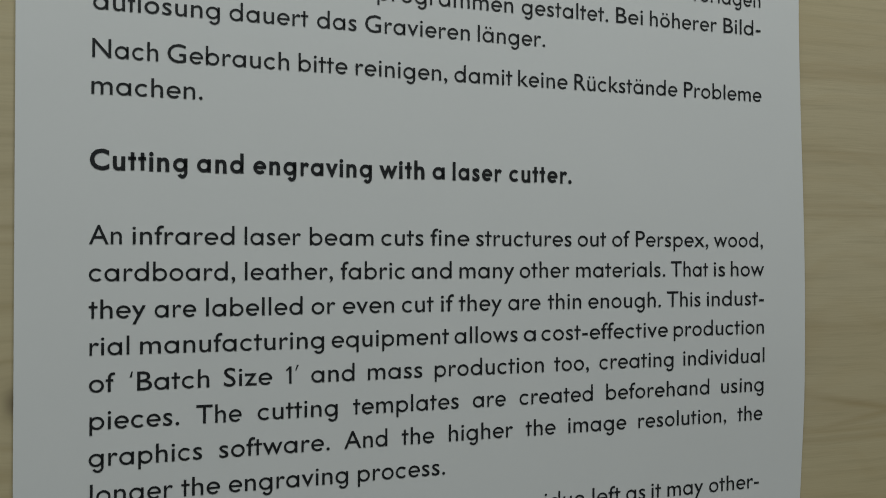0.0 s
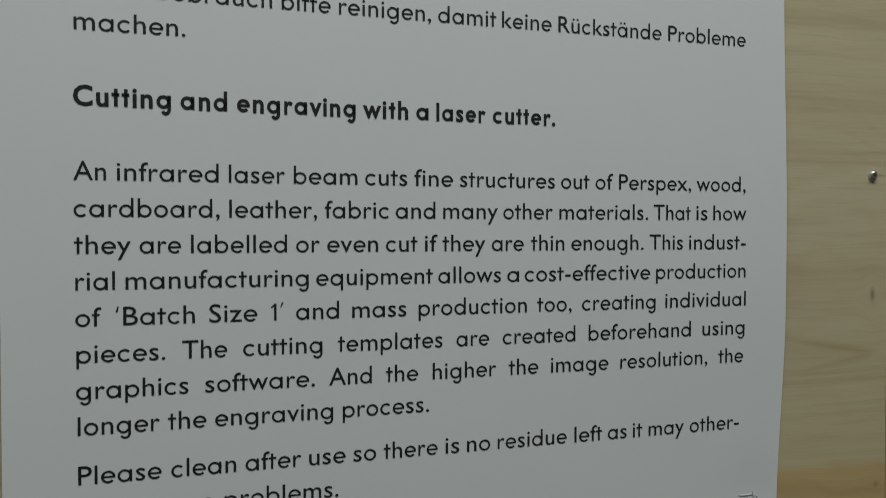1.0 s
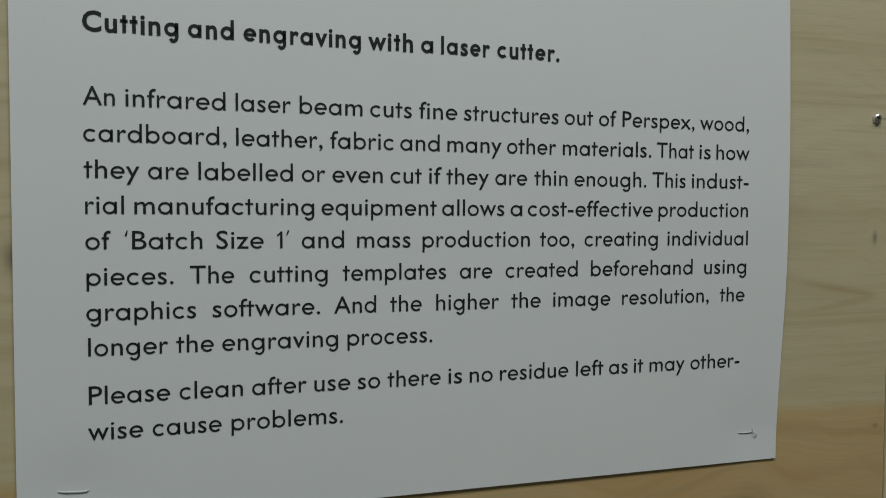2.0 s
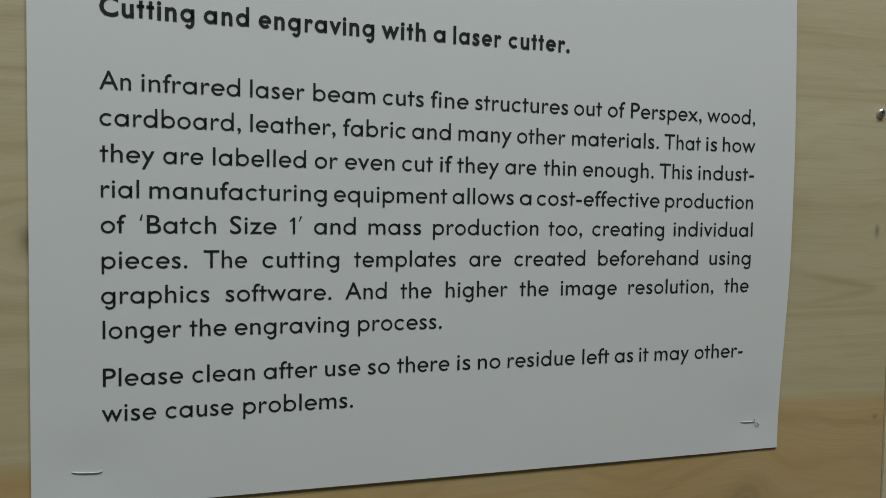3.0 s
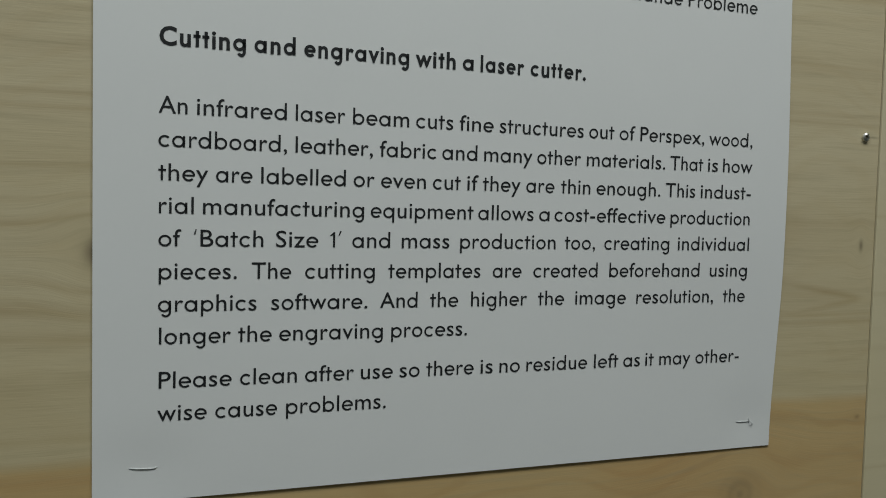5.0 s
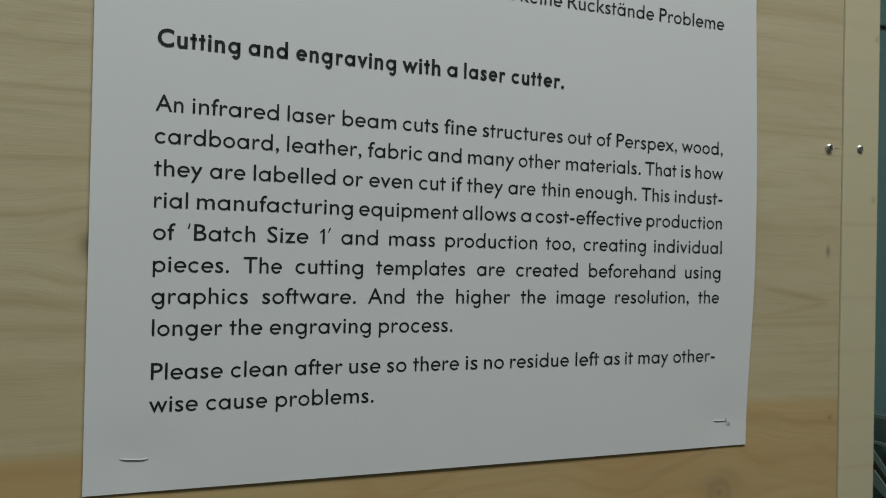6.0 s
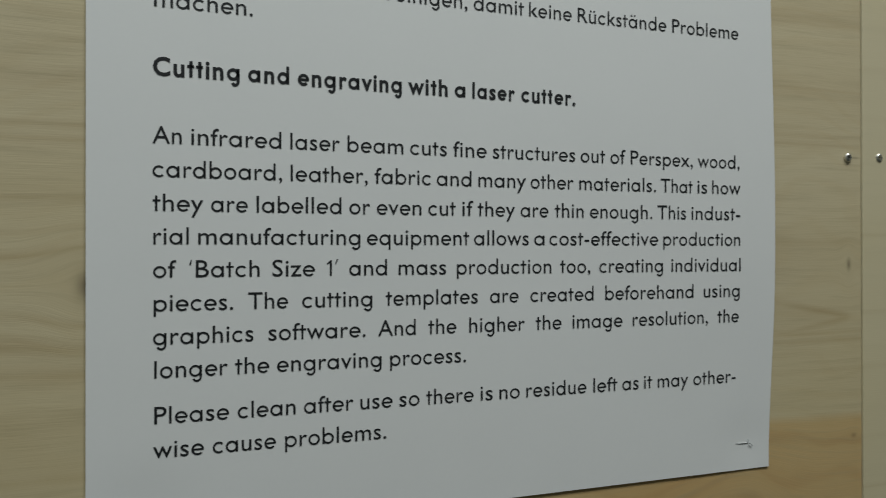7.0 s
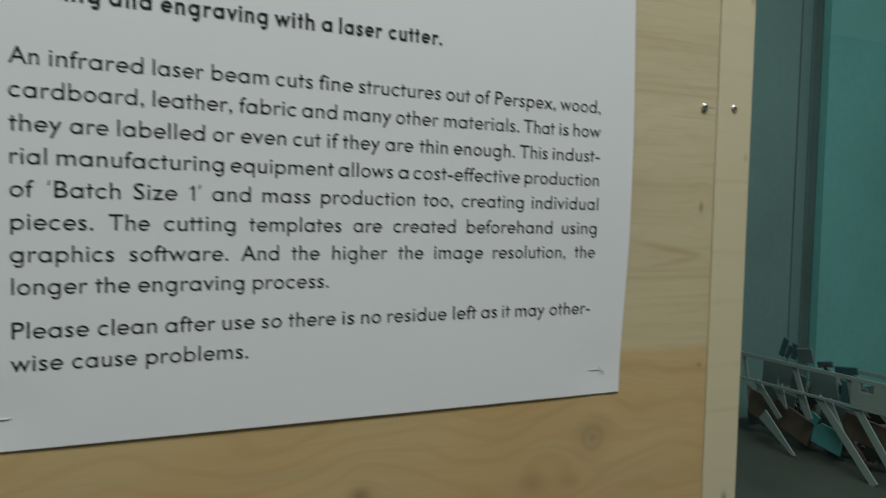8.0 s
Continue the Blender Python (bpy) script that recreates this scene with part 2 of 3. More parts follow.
def tube(points, radius, sides=8, bm=None):
    """A round rod along the points, with closed ends."""
    bm = bm or bmesh.new()
    rings = []
    points = [Vector(p) for p in points]
    for i, p in enumerate(points):
        way = (points[min(i + 1, len(points) - 1)] - points[max(i - 1, 0)]).normalized()
        u = way.orthogonal().normalized() if i == 0 else (u - way * u.dot(way)).normalized()
        w = way.cross(u)
        rings.append([bm.verts.new(p + radius * (math.cos(a) * u + math.sin(a) * w)) for a in (math.tau * k / sides for k in range(sides))])
    for a, b in zip(rings, rings[1:]):
        for k in range(sides):
            bm.faces.new((a[k], a[(k + 1) % sides], b[(k + 1) % sides], b[k]))
    bm.faces.new(rings[0][::-1])
    bm.faces.new(rings[-1])
    return bm


# ---- the room that closes the place ----
X0, X1, Y0, Y1, TOP = -2.4, 2.6, -2.6, 1.5, 2.7
thing("floor", box((X0, Y0, -0.1), (X1, Y1, 0)), FLOOR, "grey smooth floor of the exhibition room", "floor", "structure")
thing("ceiling", box((X0, Y0, TOP), (X1, Y1, TOP + 0.1)), PLASTER, "white plain ceiling of the exhibition room", "ceiling", "structure")
for nm, lo, hi in (("wall_south", (X0, Y0 - 0.1, 0), (X1, Y0, TOP)), ("wall_north", (X0, Y1, 0), (X1, Y1 + 0.1, TOP)),
                   ("wall_west", (X0 - 0.1, Y0, 0), (X0, Y1, TOP)), ("wall_east", (X1, Y0, 0), (X1 + 0.1, Y1, TOP))):
    thing(nm, box(lo, hi), PLASTER, "plain plastered wall closing the room", "wall", "structure")

# ---- the board wall: glued softwood boards, then the end grain edge of the return panel ----
SEAM, END = 0.3307, 0.3552
panel = tagged(new("wall_boarded"), "pale knotty softwood panel wall with horizontal grain", "wall", "", "structure")
part("board", box((-1.3, 0.0, Z0 - 1.45), (SEAM - 0.0003, 0.019, Z0 + 0.85), 0.0002), PINE, panel)
ret = tagged(new("wall_return_panel"), "pale softwood panel edge meeting the boarded wall", "wall", "", "structure")
part("edge_board", box((SEAM + 0.0003, -0.0006, Z0 - 1.45), (END, 0.42, Z0 + 0.85), 0.0008), PINE_EDGE, ret)


# ---- screws ----
def screw(x, z, turn):
    """A countersunk cross-head screw sitting a little proud of the wood."""
    r, n = 0.0021, 32
    bm = bmesh.new()
    rings = []
    for rad, up in ((r * 1.0, 0.0), (r * 1.0, -0.0002), (r * 0.92, -0.0006), (r * 0.62, -0.00100)):
        rings.append([bm.verts.new((rad * math.cos(math.tau * k / n), up, rad * math.sin(math.tau * k / n))) for k in range(n)])
    # cross recess: four lobes, with a sunk floor
    lobe = [bm.verts.new((rr * math.cos(a), -0.0010, rr * math.sin(a))) for a, rr in ((math.tau * k / n, r * (0.56 if k % 8 in (7, 0, 1) else 0.25)) for k in range(n))]
    for a, b in zip(rings, rings[1:] + [lobe]):
        for k in range(n):
            bm.faces.new((a[k], a[(k + 1) % n], b[(k + 1) % n], b[k]))
    ob = tagged(new("screw"), "shiny zinc cross-head screw sunk into the pale board", "screw", "screws beside the panel joint")
    cross = bmesh.new()
    brim = [cross.verts.new(v.co) for v in lobe]
    sunk = [cross.verts.new((v.co.x * 0.7, 0.0012, v.co.z * 0.7)) for v in lobe]
    for k in range(n):
        cross.faces.new((brim[k], brim[(k + 1) % n], sunk[(k + 1) % n], sunk[k]))
    cross.faces.new(sunk)
    head = part("head", bm, STEEL, ob)
    part("cross_recess", cross, STEEL, head)
    ob.matrix_world = pose(x, -0.0004, Z0 + z, 3, turn, -4)
    return ob


screw(0.3215, 0.0983, 20)
screw(0.3420, 0.0990, 55)


# ---- the poster ----
def smooth_step(a, b, v):
    t = min(1.0, max(0.0, (v - a) / (b - a)))
    return t * t * (3 - 2 * t)


STAPLES = ((-0.0055, -0.0370), (0.2575, -0.0368))


def sheet_y(x, z):
    """The face of the hanging sheet: it bows off the boards and is pressed back by the staples."""
    y = 0.0007
    y += 0.0012 * smooth_step(-0.03, 0.07, z) * smooth_step(0.13, 0.275, x)
    y += 0.0002 * math.sin(math.pi * min(1, max(0, (x + 0.022) / 0.297))) * math.exp(-(z + 0.05) / 0.06)
    for sx, sz in STAPLES:
        y -= 0.0004 * math.exp(-(((x - sx) / 0.014) ** 2 + ((z - sz) / 0.012) ** 2))
    return -y


poster = tagged(new("poster"), "white printed paper poster stapled to the pale boards, slightly bowed", "poster")
poster.location = (0, 0, Z0)
LEFT, RIGHT, BOTTOM, HIGH = -0.0222, 0.2744, -0.0490, 0.3705
bm = bmesh.new()
NX, NZ = 150, 210


def sheet_point(i, k):
    """A point of the sheet; its free edge draws in where the paper curls."""
    x, z = LEFT + (RIGHT - LEFT) * i / NX, BOTTOM + (HIGH - BOTTOM) * k / NZ
    drawn = 0.0031 * smooth_step(0.04, -0.05, z) + 0.0024 * smooth_step(0.07, 0.19, z)
    x -= drawn * smooth_step(0.2, RIGHT, x)
    return x, sheet_y(x, z), z


THICK = Vector((0, 0.00022, 0))
front = [[bm.verts.new(sheet_point(i, k)) for i in range(NX + 1)] for k in range(NZ + 1)]
back = [[bm.verts.new(v.co + THICK) for v in row] for row in front]
for k in range(NZ):
    for i in range(NX):
        bm.faces.new((front[k][i], front[k][i + 1], front[k + 1][i + 1], front[k + 1][i])).smooth = True
        bm.faces.new((back[k][i], back[k + 1][i], back[k + 1][i + 1], back[k][i + 1])).smooth = True
rim = front[0] + [row[-1] for row in front[1:]] + front[-1][-2::-1] + [row[0] for row in front[-2:0:-1]]
outer = [bm.verts.new(v.co) for v in rim]
inner = [bm.verts.new(v.co + THICK) for v in rim]
for k in range(len(rim)):
    n = (k + 1) % len(rim)
    bm.faces.new((outer[k], inner[k], inner[n], outer[n]))
part("sheet", bm, PAPER, poster)

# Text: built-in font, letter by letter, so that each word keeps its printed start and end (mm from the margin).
GLYPHS = {}


def raw_glyph(ch, weight):
    """The built-in font's letter as vertices, faces and its advance."""
    out = []
    for text in (ch, ch + "l", "l"):
        c = bpy.data.curves.new("letter", "FONT")
        c.body, c.resolution_u, c.offset, c.fill_mode = text, 3, weight, "FRONT"
        ob = new("letter", c)
        bpy.context.view_layer.update()
        me = ob.evaluated_get(bpy.context.evaluated_depsgraph_get()).to_mesh()
        out.append(([tuple(v.co[:2]) for v in me.vertices], [tuple(p.vertices) for p in me.polygons]))
        bpy.data.objects.remove(ob)
        bpy.data.curves.remove(c)
    advance = max(v[0] for v in out[1][0]) - max(v[0] for v in out[2][0])
    return out[0][0], out[0][1], advance


def ring(cx, cy, rx, ry, half, start=0.0, end=360.0, steps=28):
    """An even stroke along an ellipse whose outer radii are rx and ry."""
    v = []
    for k in range(steps + 1):
        a = math.radians(start + (end - start) * k / steps)
        for r in (2 * half, 0.0):
            v.append((cx + (rx - r) * math.cos(a), cy + (ry - r) * math.sin(a)))
    return v, [(2 * k, 2 * k + 1, 2 * k + 3, 2 * k + 2) for k in range(steps)]


def slab(x0, y0, x1, y1):
    return [(x0, y0), (x1, y0), (x1, y1), (x0, y1)], [(0, 1, 2, 3)]


def joined(*pieces):
    v, f = [], []
    for pv, pf in pieces:
        n = len(v)
        v, f = v + pv, f + [tuple(i + n for i in t) for t in pf]
    return v, f


def glyph(ch, weight):
    """A letter of the built-in font; the round letters and t take the even, single-storey forms of the print."""
    if (ch, weight) in GLYPHS:
        return GLYPHS[ch, weight]
    xh, rise, drop = 0.449 + weight, 0.70 + weight, -0.205 - weight
    half = 0.0400 + weight
    mid, rx, ry = xh / 2, 0.228 + weight, xh / 2 + 0.009
    # the bowl of a, d, g, q with its stem after it; of b, p with its stem before it
    bowl_first, stem_last = ring(0.035 + rx, mid, rx, ry, half * 0.96), 0.035 + 2 * rx + 0.012
    bowl_last = ring(0.068 + rx - 0.012, mid, rx, ry, half * 0.96)
    if ch in "adgqä":
        low, high = {"d": (0.0, rise), "q": (drop, xh), "g": (-0.02, xh)}.get(ch, (0.0, xh))
        pieces, adv = [bowl_first, slab(stem_last - 2 * half, low, stem_last, high)], stem_last + 0.068
        if ch == "g":
            tail = 0.185
            pieces.append(ring(stem_last - tail, -0.02, tail, 0.195 + weight, half * 0.96, -152, 0, 14))
        if ch == "ä":
            for dx in (-0.09, 0.09):
                pieces.append(ring(0.05 + rx + dx, 0.60, half * 1.15, half * 1.15, half * 0.57, steps=12))
        v, f = joined(*pieces)
    elif ch in "bp":
        low, high = (0.0, rise) if ch == "b" else (drop, xh)
        (v, f), adv = joined(bowl_last, slab(0.056, low, 0.056 + 2 * half, high)), 0.056 + 2 * rx + 0.035
    elif ch == "o":
        (v, f), adv = bowl_first, 2 * rx + 0.07
    elif ch == "c":
        (v, f), adv = ring(0.035 + rx, mid, rx, ry, half * 0.96, 44, 316), 2 * rx + 0.02
    elif ch == "e":
        bar = slab(0.035 + half, mid - half * 0.85, 0.035 + 2 * rx - half * 0.2, mid + half * 0.85)
        (v, f), adv = joined(ring(0.035 + rx, mid, rx, ry, half * 0.96, 0, 318), bar), 2 * rx + 0.055
    elif ch in "‘’":
        low, high = (0.066, 0.040) if ch == "‘" else (0.034, 0.066)
        v = [(0.0, 0.49), (low, 0.49), (0.060 + high, 0.70), (0.060, 0.70)]
        f, adv = [(0, 1, 2, 3)], 0.15
    elif ch == "1":
        flag = [(0.0, 0.52), (0.02, 0.47), (0.14, 0.56), (0.14, 0.655)], [(0, 1, 2, 3)]
        (v, f), adv = joined(slab(0.11, 0.0, 0.11 + 2 * half, 0.655), flag), 0.30
    elif ch == "t":
        (v, f), adv = joined(slab(0.085, 0.0, 0.085 + 2 * half, 0.60 + weight), slab(0.0, xh - 2 * half * 0.92, 0.275, xh)), 0.285
    else:
        v, f, adv = raw_glyph(ch, weight)
    k = {"r": 0.9, "w": 0.94}.get(ch, 1.0)
    GLYPHS[ch, weight] = ([(x * k, y) for x, y in v], f, adv * k)
    return GLYPHS[ch, weight]


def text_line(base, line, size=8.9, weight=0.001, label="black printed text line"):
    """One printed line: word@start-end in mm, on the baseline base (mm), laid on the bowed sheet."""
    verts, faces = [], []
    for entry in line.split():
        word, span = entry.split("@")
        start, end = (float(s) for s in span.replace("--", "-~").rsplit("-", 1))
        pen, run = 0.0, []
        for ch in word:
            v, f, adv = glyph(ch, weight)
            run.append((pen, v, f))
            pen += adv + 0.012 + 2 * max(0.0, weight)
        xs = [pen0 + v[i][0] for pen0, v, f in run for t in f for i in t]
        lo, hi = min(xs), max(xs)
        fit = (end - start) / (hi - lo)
        for pen0, v, f in run:
            n = len(verts)
            for x, y in v:
                px = (start + (pen0 + x - lo) * fit) / 1000
                pz = (base + y * size) / 1000
                verts.append((px, sheet_y(px, pz) - 0.00012, pz))
            faces += [tuple(i + n for i in t) for t in f]
    me = bpy.data.meshes.new("text_line")
    me.from_pydata(verts, [], faces)
    me.materials.append(INK)
    ob = new("text_line", me)
    ob.parent = poster
    return tagged(ob, label)


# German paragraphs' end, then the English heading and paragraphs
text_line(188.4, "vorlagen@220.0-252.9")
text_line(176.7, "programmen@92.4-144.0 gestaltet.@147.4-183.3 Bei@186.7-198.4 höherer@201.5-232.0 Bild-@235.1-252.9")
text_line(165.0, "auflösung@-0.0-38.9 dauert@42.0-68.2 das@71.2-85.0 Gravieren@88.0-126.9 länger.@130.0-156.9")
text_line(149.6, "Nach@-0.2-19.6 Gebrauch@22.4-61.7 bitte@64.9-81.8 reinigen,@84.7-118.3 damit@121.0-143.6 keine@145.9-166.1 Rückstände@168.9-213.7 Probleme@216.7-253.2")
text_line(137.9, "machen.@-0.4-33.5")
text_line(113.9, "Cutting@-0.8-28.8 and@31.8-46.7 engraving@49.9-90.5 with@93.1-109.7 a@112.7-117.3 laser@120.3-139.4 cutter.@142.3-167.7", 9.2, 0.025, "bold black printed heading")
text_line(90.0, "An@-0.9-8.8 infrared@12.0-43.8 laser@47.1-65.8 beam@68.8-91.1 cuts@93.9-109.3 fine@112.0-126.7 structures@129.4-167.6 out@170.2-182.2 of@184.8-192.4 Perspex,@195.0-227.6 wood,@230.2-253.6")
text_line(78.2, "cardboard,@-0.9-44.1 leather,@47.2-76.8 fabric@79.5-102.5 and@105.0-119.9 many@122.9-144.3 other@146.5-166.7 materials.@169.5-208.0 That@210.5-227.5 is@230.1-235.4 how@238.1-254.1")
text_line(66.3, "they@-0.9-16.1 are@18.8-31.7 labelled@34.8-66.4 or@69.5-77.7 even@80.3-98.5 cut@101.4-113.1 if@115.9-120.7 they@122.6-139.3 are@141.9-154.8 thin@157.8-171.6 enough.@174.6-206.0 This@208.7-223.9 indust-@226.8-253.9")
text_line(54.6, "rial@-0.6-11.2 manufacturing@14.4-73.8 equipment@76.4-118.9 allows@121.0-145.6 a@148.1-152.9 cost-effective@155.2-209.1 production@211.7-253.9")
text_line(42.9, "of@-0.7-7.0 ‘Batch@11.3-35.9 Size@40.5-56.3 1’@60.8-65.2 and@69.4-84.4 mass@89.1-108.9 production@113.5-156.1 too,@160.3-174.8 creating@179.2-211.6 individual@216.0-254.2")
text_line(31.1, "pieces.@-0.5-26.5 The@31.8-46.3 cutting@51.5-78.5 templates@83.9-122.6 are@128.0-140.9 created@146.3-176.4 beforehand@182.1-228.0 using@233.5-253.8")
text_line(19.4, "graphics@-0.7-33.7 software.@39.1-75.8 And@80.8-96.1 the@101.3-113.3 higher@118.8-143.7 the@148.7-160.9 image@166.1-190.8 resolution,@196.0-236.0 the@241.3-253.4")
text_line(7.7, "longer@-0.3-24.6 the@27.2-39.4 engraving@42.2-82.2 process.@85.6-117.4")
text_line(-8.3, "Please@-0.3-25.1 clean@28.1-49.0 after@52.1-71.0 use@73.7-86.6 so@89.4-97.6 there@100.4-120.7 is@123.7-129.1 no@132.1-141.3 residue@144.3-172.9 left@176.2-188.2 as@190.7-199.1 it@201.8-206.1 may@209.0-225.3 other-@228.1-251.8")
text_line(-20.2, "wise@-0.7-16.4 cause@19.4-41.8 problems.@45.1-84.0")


# ---- staples ----
def staple(x, z, width, tilt, torn):
    """A wire staple: crown on the paper, legs into the wood; a torn one has a leg sprung out sideways."""
    ob = tagged(new("staple"), "bright wire staple in the poster's corner" + (", one leg bent out" if torn else ""), "staple", "staples of the poster")
    h = width / 2
    crown = [(-h, 0.0025, 0.0004), (-h, 0.0002, 0.0003), (-h * 0.95, -0.0001, 0.0001), (-h * 0.5, -0.0002, -0.0001), (h * 0.5, -0.0002, -0.0001), (h * 0.88, -0.0002, 0.0001)]
    if not torn:
        crown += [(h * 0.98, -0.0002, 0.0005), (h, 0.0002, 0.0007), (h, 0.0025, 0.0008)]
    part("crown", tube(crown, 0.00017 if torn else 0.00020, 8), WIRE, ob, smooth=True)
    if torn:
        part("leg", tube([(h * 0.86, -0.0004, 0.0002), (h * 1.1, -0.0008, -0.0006), (h * 1.36, -0.0006, -0.0014), (h * 1.42, 0.0006, -0.0017)], 0.00018, 8), WIRE, ob, smooth=True)
        part("spur", tube([(h * 0.86, -0.0003, 0.0001), (h * 0.84, -0.0003, 0.0010), (h * 0.80, 0.0004, 0.0024)], 0.00016, 6), WIRE, ob, smooth=True)
    ob.matrix_world = pose(x, sheet_y(x, z), Z0 + z, 0, tilt, 0)
    return ob


staple(*STAPLES[0], 0.0095, 4, False)
staple(STAPLES[1][0] - 0.0015, STAPLES[1][1], 0.0078, 0, True)

# ---- beyond the panel's edge: a dark table with a basket of offcuts before tall panels ----
table = tagged(new("table"), "dark green-grey table top with plain legs behind the panel", "table")
part("tabletop", box((0.50, 0.02, Z0 - 0.30), (1.50, 1.0, Z0 - 0.268), 0.003), TABLE, table)
for lx in (0.54, 1.42):
    for ly in (0.06, 0.92):
        part("leg", box((lx, ly, 0), (lx + 0.04, ly + 0.04, Z0 - 0.30), 0.002), TABLE, table)

screen = tagged(new("partition_panel"), "grey-green upright panel of two fields, its shaded slits drawn as dark strips", "panel")
part("panel", box((0.40, 0.56, 0), (1.042, 0.575, Z0 + 0.386), 0.002), SLATE, screen)
# the shade in the panel's two slits is put into dark strips
part("gap_strip", box((0.40, 0.566, Z0 + 0.3862), (1.042, 0.575, Z0 + 0.3938)), GAP_SHADE, screen, "dark gap between the two fields")
part("top_panel", box((0.40, 0.56, Z0 + 0.394), (1.042, 0.575, 2.3), 0.002), SLATE, screen)
part("edge_strip", box((1.0425, 0.562, 0), (1.048, 0.58, 2.3), 0.001), GAP_SHADE, screen)


hanging = tagged(new("teal_partition"), "smooth teal upright panel with a paler top field", "panel")
part("panel", box((1.206, 0.64, 0), (2.3, 0.655, Z0 + 0.352)), TEAL, hanging)
part("top_panel", box((1.206, 0.64, Z0 + 0.3522), (2.3, 0.655, 2.3)), TEAL_LIGHT, hanging)
post = thing("upright_post", box((1.128, 0.645, 0), (1.176, 0.70, 2.3), 0.012), SLATE, "slim grey-green upright post between the panels", "post", smooth=True)

# solid strip added for a shaded recess, the shade in its colour
thing("cover_strip", box((1.1775, 0.652, 0), (1.205, 0.68, 2.3), 0.006), GAP_SHADE, "dark strip standing in for the shaded recess beside the slim post", "strip")

# basket: a moulded lattice side of rails and slanted bars, along y at x = BX
BX, BZ0, BZ1, BY0, BY1 = 0.86, Z0 - 0.268, Z0 - 0.149, 0.10, 0.53
basket = tagged(new("basket"), "white lattice basket heaped with cut offcuts on the dark table", "basket")


def bar(name, a, b, r, tip=None):
    """A flat moulded rib between two points of a lattice side, 2r wide, narrowing to 2 tip, and thin across it."""
    a, b = Vector(a), Vector(b)
    way = (b - a).normalized()
    thin = Vector((1, 0, 0)) if abs(way.x) < 0.9 else Vector((0, 1, 0))
    wide = way.cross(thin).normalized()
    bm = box((-r, -0.0012, 0), (r, 0.0012, (b - a).length), 0.0004)
    if tip:
        for v in bm.verts:
            v.co.x *= 1 + (tip / r - 1) * v.co.z / (b - a).length
    bm.transform(Matrix.Translation(a) @ Matrix((wide, thin, way)).transposed().to_4x4())
    part(name, bm, DIM_WHITE, basket)


MID = Z0 - 0.182
bar("rail", (BX, BY0, BZ1), (BX, BY1, BZ1), 0.0025)
bar("rail", (BX, BY0, MID), (BX, BY1, MID), 0.0018)
for y0, y1, r in ((0.476, 0.468, 0.0026), (0.393, 0.380, 0.0036), (0.314, 0.306, 0.0034)):
    bar("rib", (BX + 0.0026, y0, BZ1), (BX + 0.0026, y1, MID), r)
# slanted ribs under the middle rail: y and drop at both ends, half widths
for y0, z0, y1, z1, r, tip in ((0.456, 0.0, 0.414, -0.042, 0.0042, 0.0036), (0.440, -0.042, 0.386, -0.084, 0.0085, 0.0016), (0.420, 0.0, 0.404, -0.027, 0.0085, 0.0010), (0.385, 0.0, 0.368, -0.032, 0.0062, 0.0040),
                               (0.356, 0.0, 0.274, -0.086, 0.0050, 0.0046), (0.343, 0.0, 0.320, -0.042, 0.0036, 0.0044), (0.303, 0.0, 0.236, -0.086, 0.0048, 0.0044), (0.25, 0.0, 0.18, -0.086, 0.0048, 0.0042)):
    ahead = BX + (0.0026 if y0 in (0.356, 0.440, 0.303) else 0.0054)
    bar("rib", (ahead, y0, MID + z0), (ahead, y1, MID + z1), r, tip)
# the closed end of the side, with one oblong slot
plate = box((BX - 0.0012, 0.18, MID + 0.002), (BX + 0.0012, 0.3085, MID + 0.020), 0.0003)
box((BX - 0.0012, 0.18, MID + 0.020), (BX + 0.0012, 0.279, BZ1 - 0.0027), 0.0003, plate)
box((BX - 0.0012, 0.297, MID + 0.020), (BX + 0.0012, 0.3085, BZ1 - 0.0027), 0.0003, plate)
part("end_plate", plate, DIM_WHITE, basket)
bar("rail", (1.14, BY0, Z0 - 0.2), (1.14, BY1, Z0 - 0.2), 0.003)
for y in (BY0 + 0.004, BY1 - 0.004):
    bar("rib", (1.14, y, Z0 - 0.2), (1.14, y, BZ0), 0.003)
bar("rail", (BX, BY0, MID), (1.14, BY0, Z0 - 0.2), 0.003)


def offcut(seed, x, y, z, size, mat, m=None):
    """A thin cut piece with an irregular outline and a notch."""
    rng = random.Random(seed)
    u, v, skew = size * rng.uniform(0.7, 1.1), size * rng.uniform(0.3, 0.75), size * rng.uniform(-0.4, 0.4)
    outline = [(-u, -v), (u, -v * rng.uniform(0.4, 1.0)), (u + skew, v)]
    if rng.random() < 0.7:
        # a rectangular notch out of the upper edge
        outline += [(u * 0.4, v), (u * 0.3, v * 0.35), (-u * 0.2, v * 0.4), (-u * 0.25, v)]
    if rng.random() < 0.75:
        outline.append((-u + skew, v * rng.uniform(0.7, 1.0)))
    bm = bmesh.new()
    face = bm.faces.new([bm.verts.new((u, v, 0)) for u, v in outline])
    up = bmesh.ops.extrude_face_region(bm, geom=[face])["geom"]
    for v in up:
        if isinstance(v, bmesh.types.BMVert):
            v.co.z += 0.003
    ob = thing("offcut", bm, mat, mat.name.split("_")[0] + " thin cut offcut heaped in the lattice basket", "offcut", group="offcuts in the basket")
    ob.matrix_world = m or pose(x, y, z, rng.uniform(40, 110), rng.uniform(-30, 30), rng.uniform(40, 120))


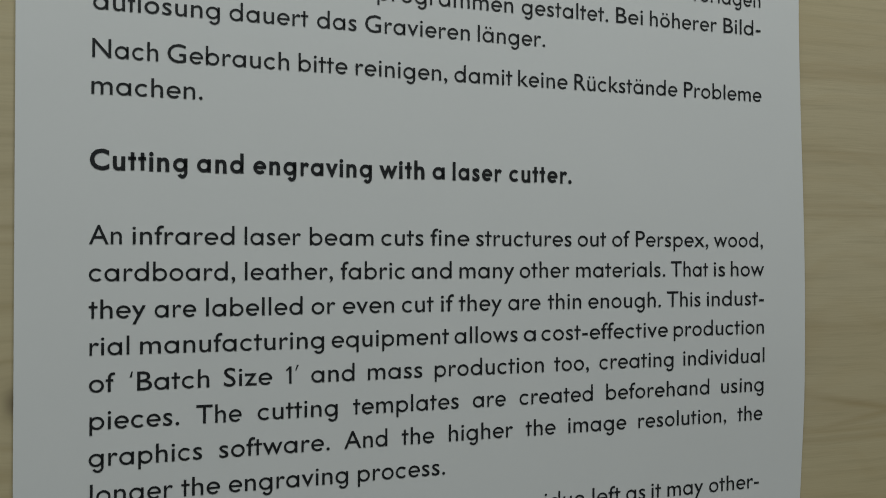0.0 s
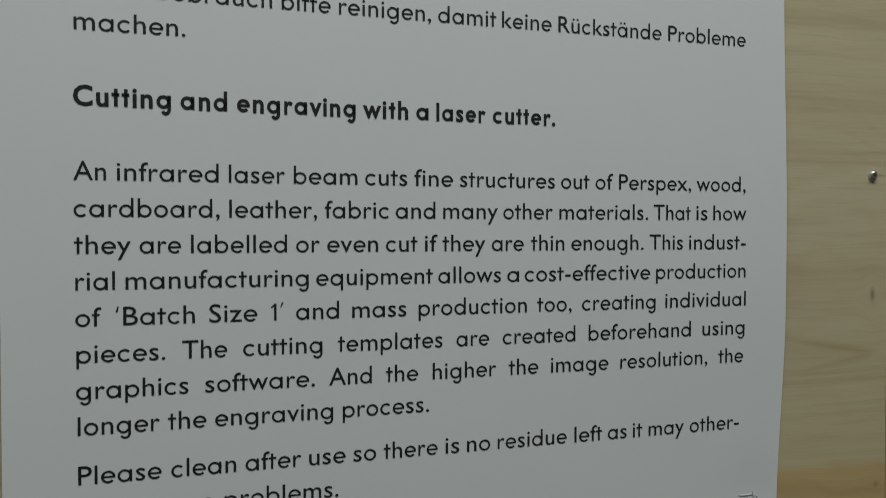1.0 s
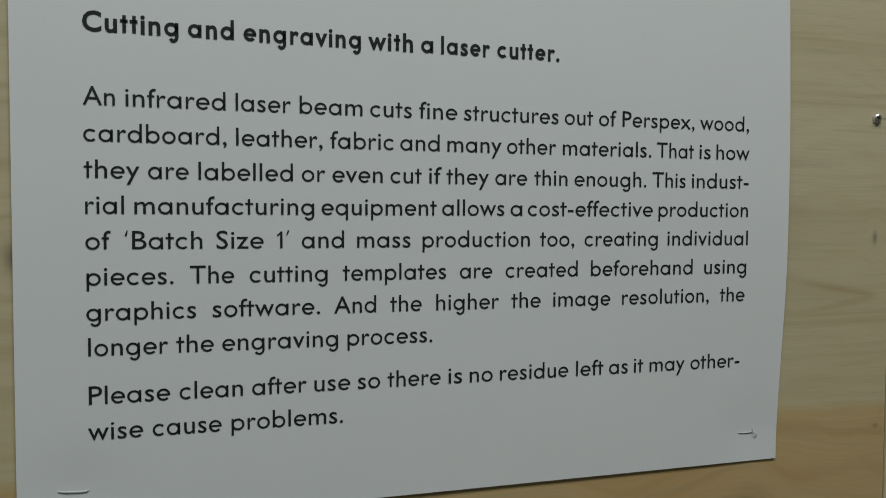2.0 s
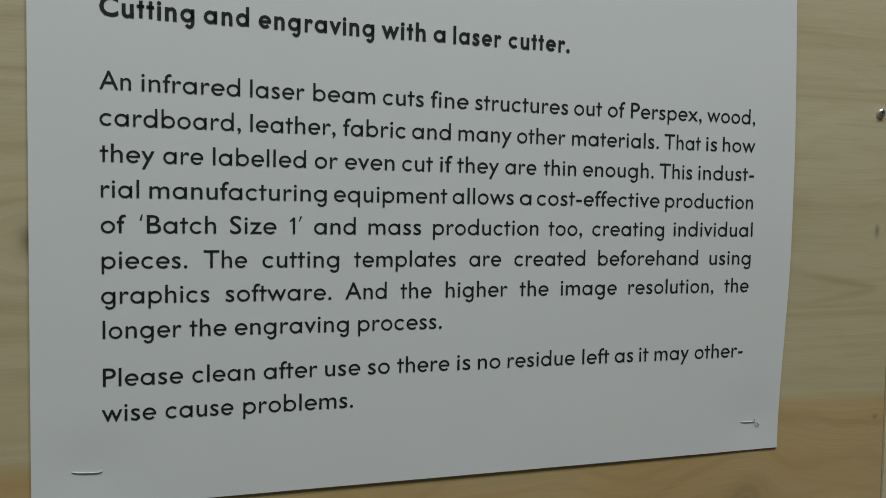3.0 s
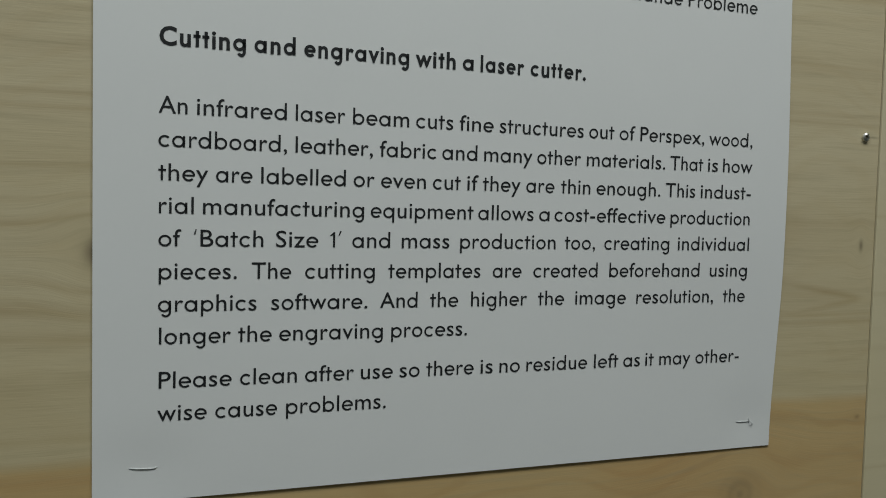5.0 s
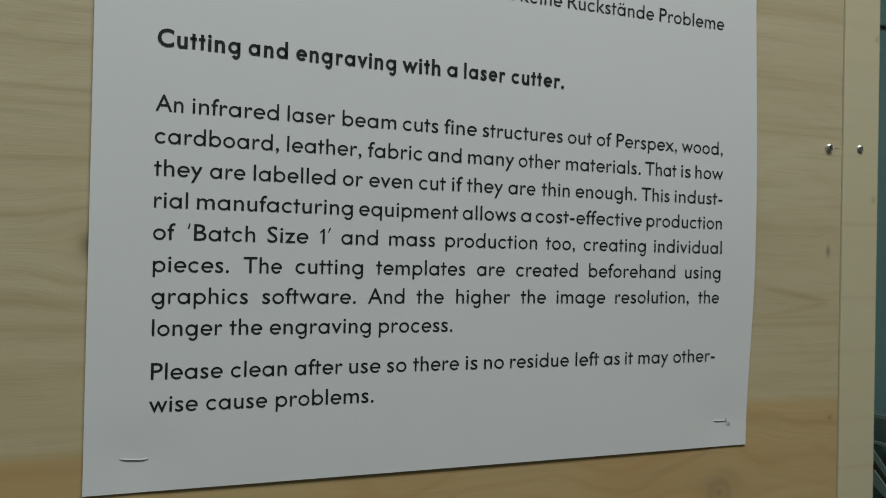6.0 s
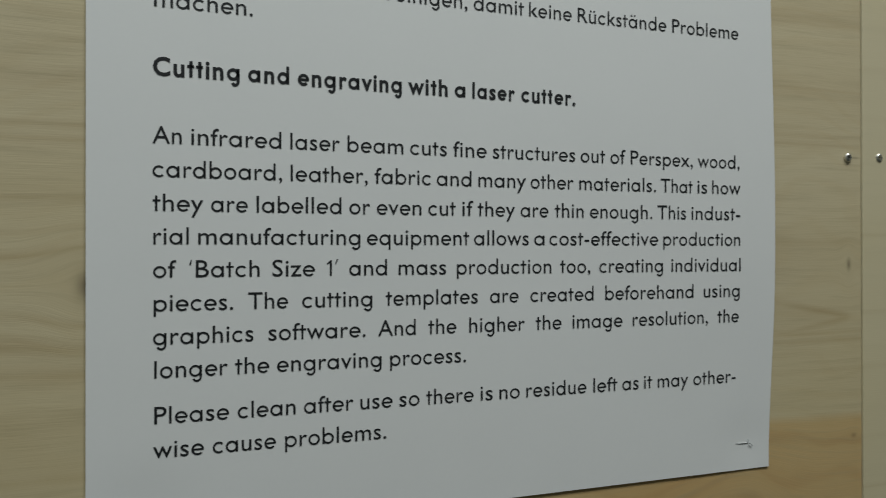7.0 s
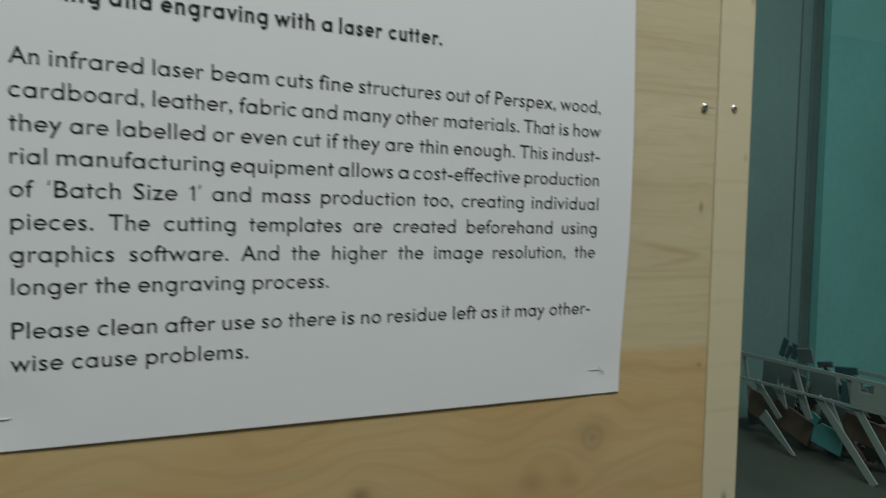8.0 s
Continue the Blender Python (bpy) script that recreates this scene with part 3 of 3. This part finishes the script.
rng = random.Random(4)
for s in range(120):
    y, deep = rng.uniform(0.12, 0.51), rng.random() ** 1.3
    up = rng.uniform(0, 0.040 + 0.012 * deep)
    offcut(s, 0.905 + 0.20 * deep, y, Z0 - 0.252 + up, rng.uniform(0.014, 0.032), SCRAPS[rng.choice((0, 0, 0, 1, 1, 1) if up < 0.034 else (1, 3, 3, 4))])


def plate_piece(y, z, wide, high, turn, kind, x=0.879, lean=4.0, bite=0.0):
    """A larger flat piece that stands behind the lattice, its upper corner cut away by bite."""
    u, v = wide / 2, high / 2
    outline = [(-u, -v), (u, -v), (u, v - bite), (u - bite, v), (-u, v)]
    bm = bmesh.new()
    face = bm.faces.new([bm.verts.new((p, q, 0)) for p, q in (outline if bite else outline[:2] + [(u, v), (-u, v)])])
    for g in bmesh.ops.extrude_face_region(bm, geom=[face])["geom"]:
        if isinstance(g, bmesh.types.BMVert):
            g.co.z += 0.003
    bmesh.ops.bevel(bm, geom=bm.edges[:], offset=0.0006, segments=1, affect="EDGES")
    mat = SCRAPS[kind]
    ob = thing("offcut", bm, mat, mat.name.split("_")[0] + " flat sheet offcut leaning behind the basket's lattice", "offcut", group="offcuts in the basket")
    ob.matrix_world = pose(x, y, Z0 + z, 90 - lean, 0, 90) @ Matrix.Rotation(math.radians(turn), 4, "Z")


# pale plates behind the upper band, brown and teal sheets behind the lower one
for row in ((0.446, -0.170, 0.024, 0.036, 6, 3), (0.420, -0.168, 0.026, 0.030, -8, 3), (0.362, -0.169, 0.040, 0.032, -5, 3), (0.327, -0.172, 0.020, 0.028, 4, 4), (0.400, -0.176, 0.022, 0.026, 12, 1),
            (0.408, -0.228, 0.062, 0.034, 20, 0), (0.450, -0.222, 0.060, 0.036, 12, 0), (0.43, -0.205, 0.05, 0.03, 8, 1), (0.345, -0.205, 0.04, 0.03, 6, 1), (0.303, -0.214, 0.056, 0.032, 8, 0), (0.25, -0.225, 0.06, 0.04, 12, 0), (0.315, -0.199, 0.024, 0.010, -14, 3)):
    plate_piece(*row)
plate_piece(0.349, -0.233, 0.042, 0.030, 12, 2, x=0.873, bite=0.010)
plate_piece(0.369, -0.213, 0.016, 0.014, 30, 2, x=0.872, bite=0.005)
# the few that stand above the rail
for row in ((0.470, -0.143, 0.008, 0.030, 24, 4), (0.461, -0.148, 0.006, 0.022, 30, 4), (0.452, -0.146, 0.008, 0.024, 14, 4), (0.434, -0.149, 0.026, 0.020, -8, 3), (0.402, -0.155, 0.024, 0.008, -12, 1), (0.37, -0.157, 0.034, 0.010, -8, 4)):
    plate_piece(*row, x=0.93, lean=10.0)
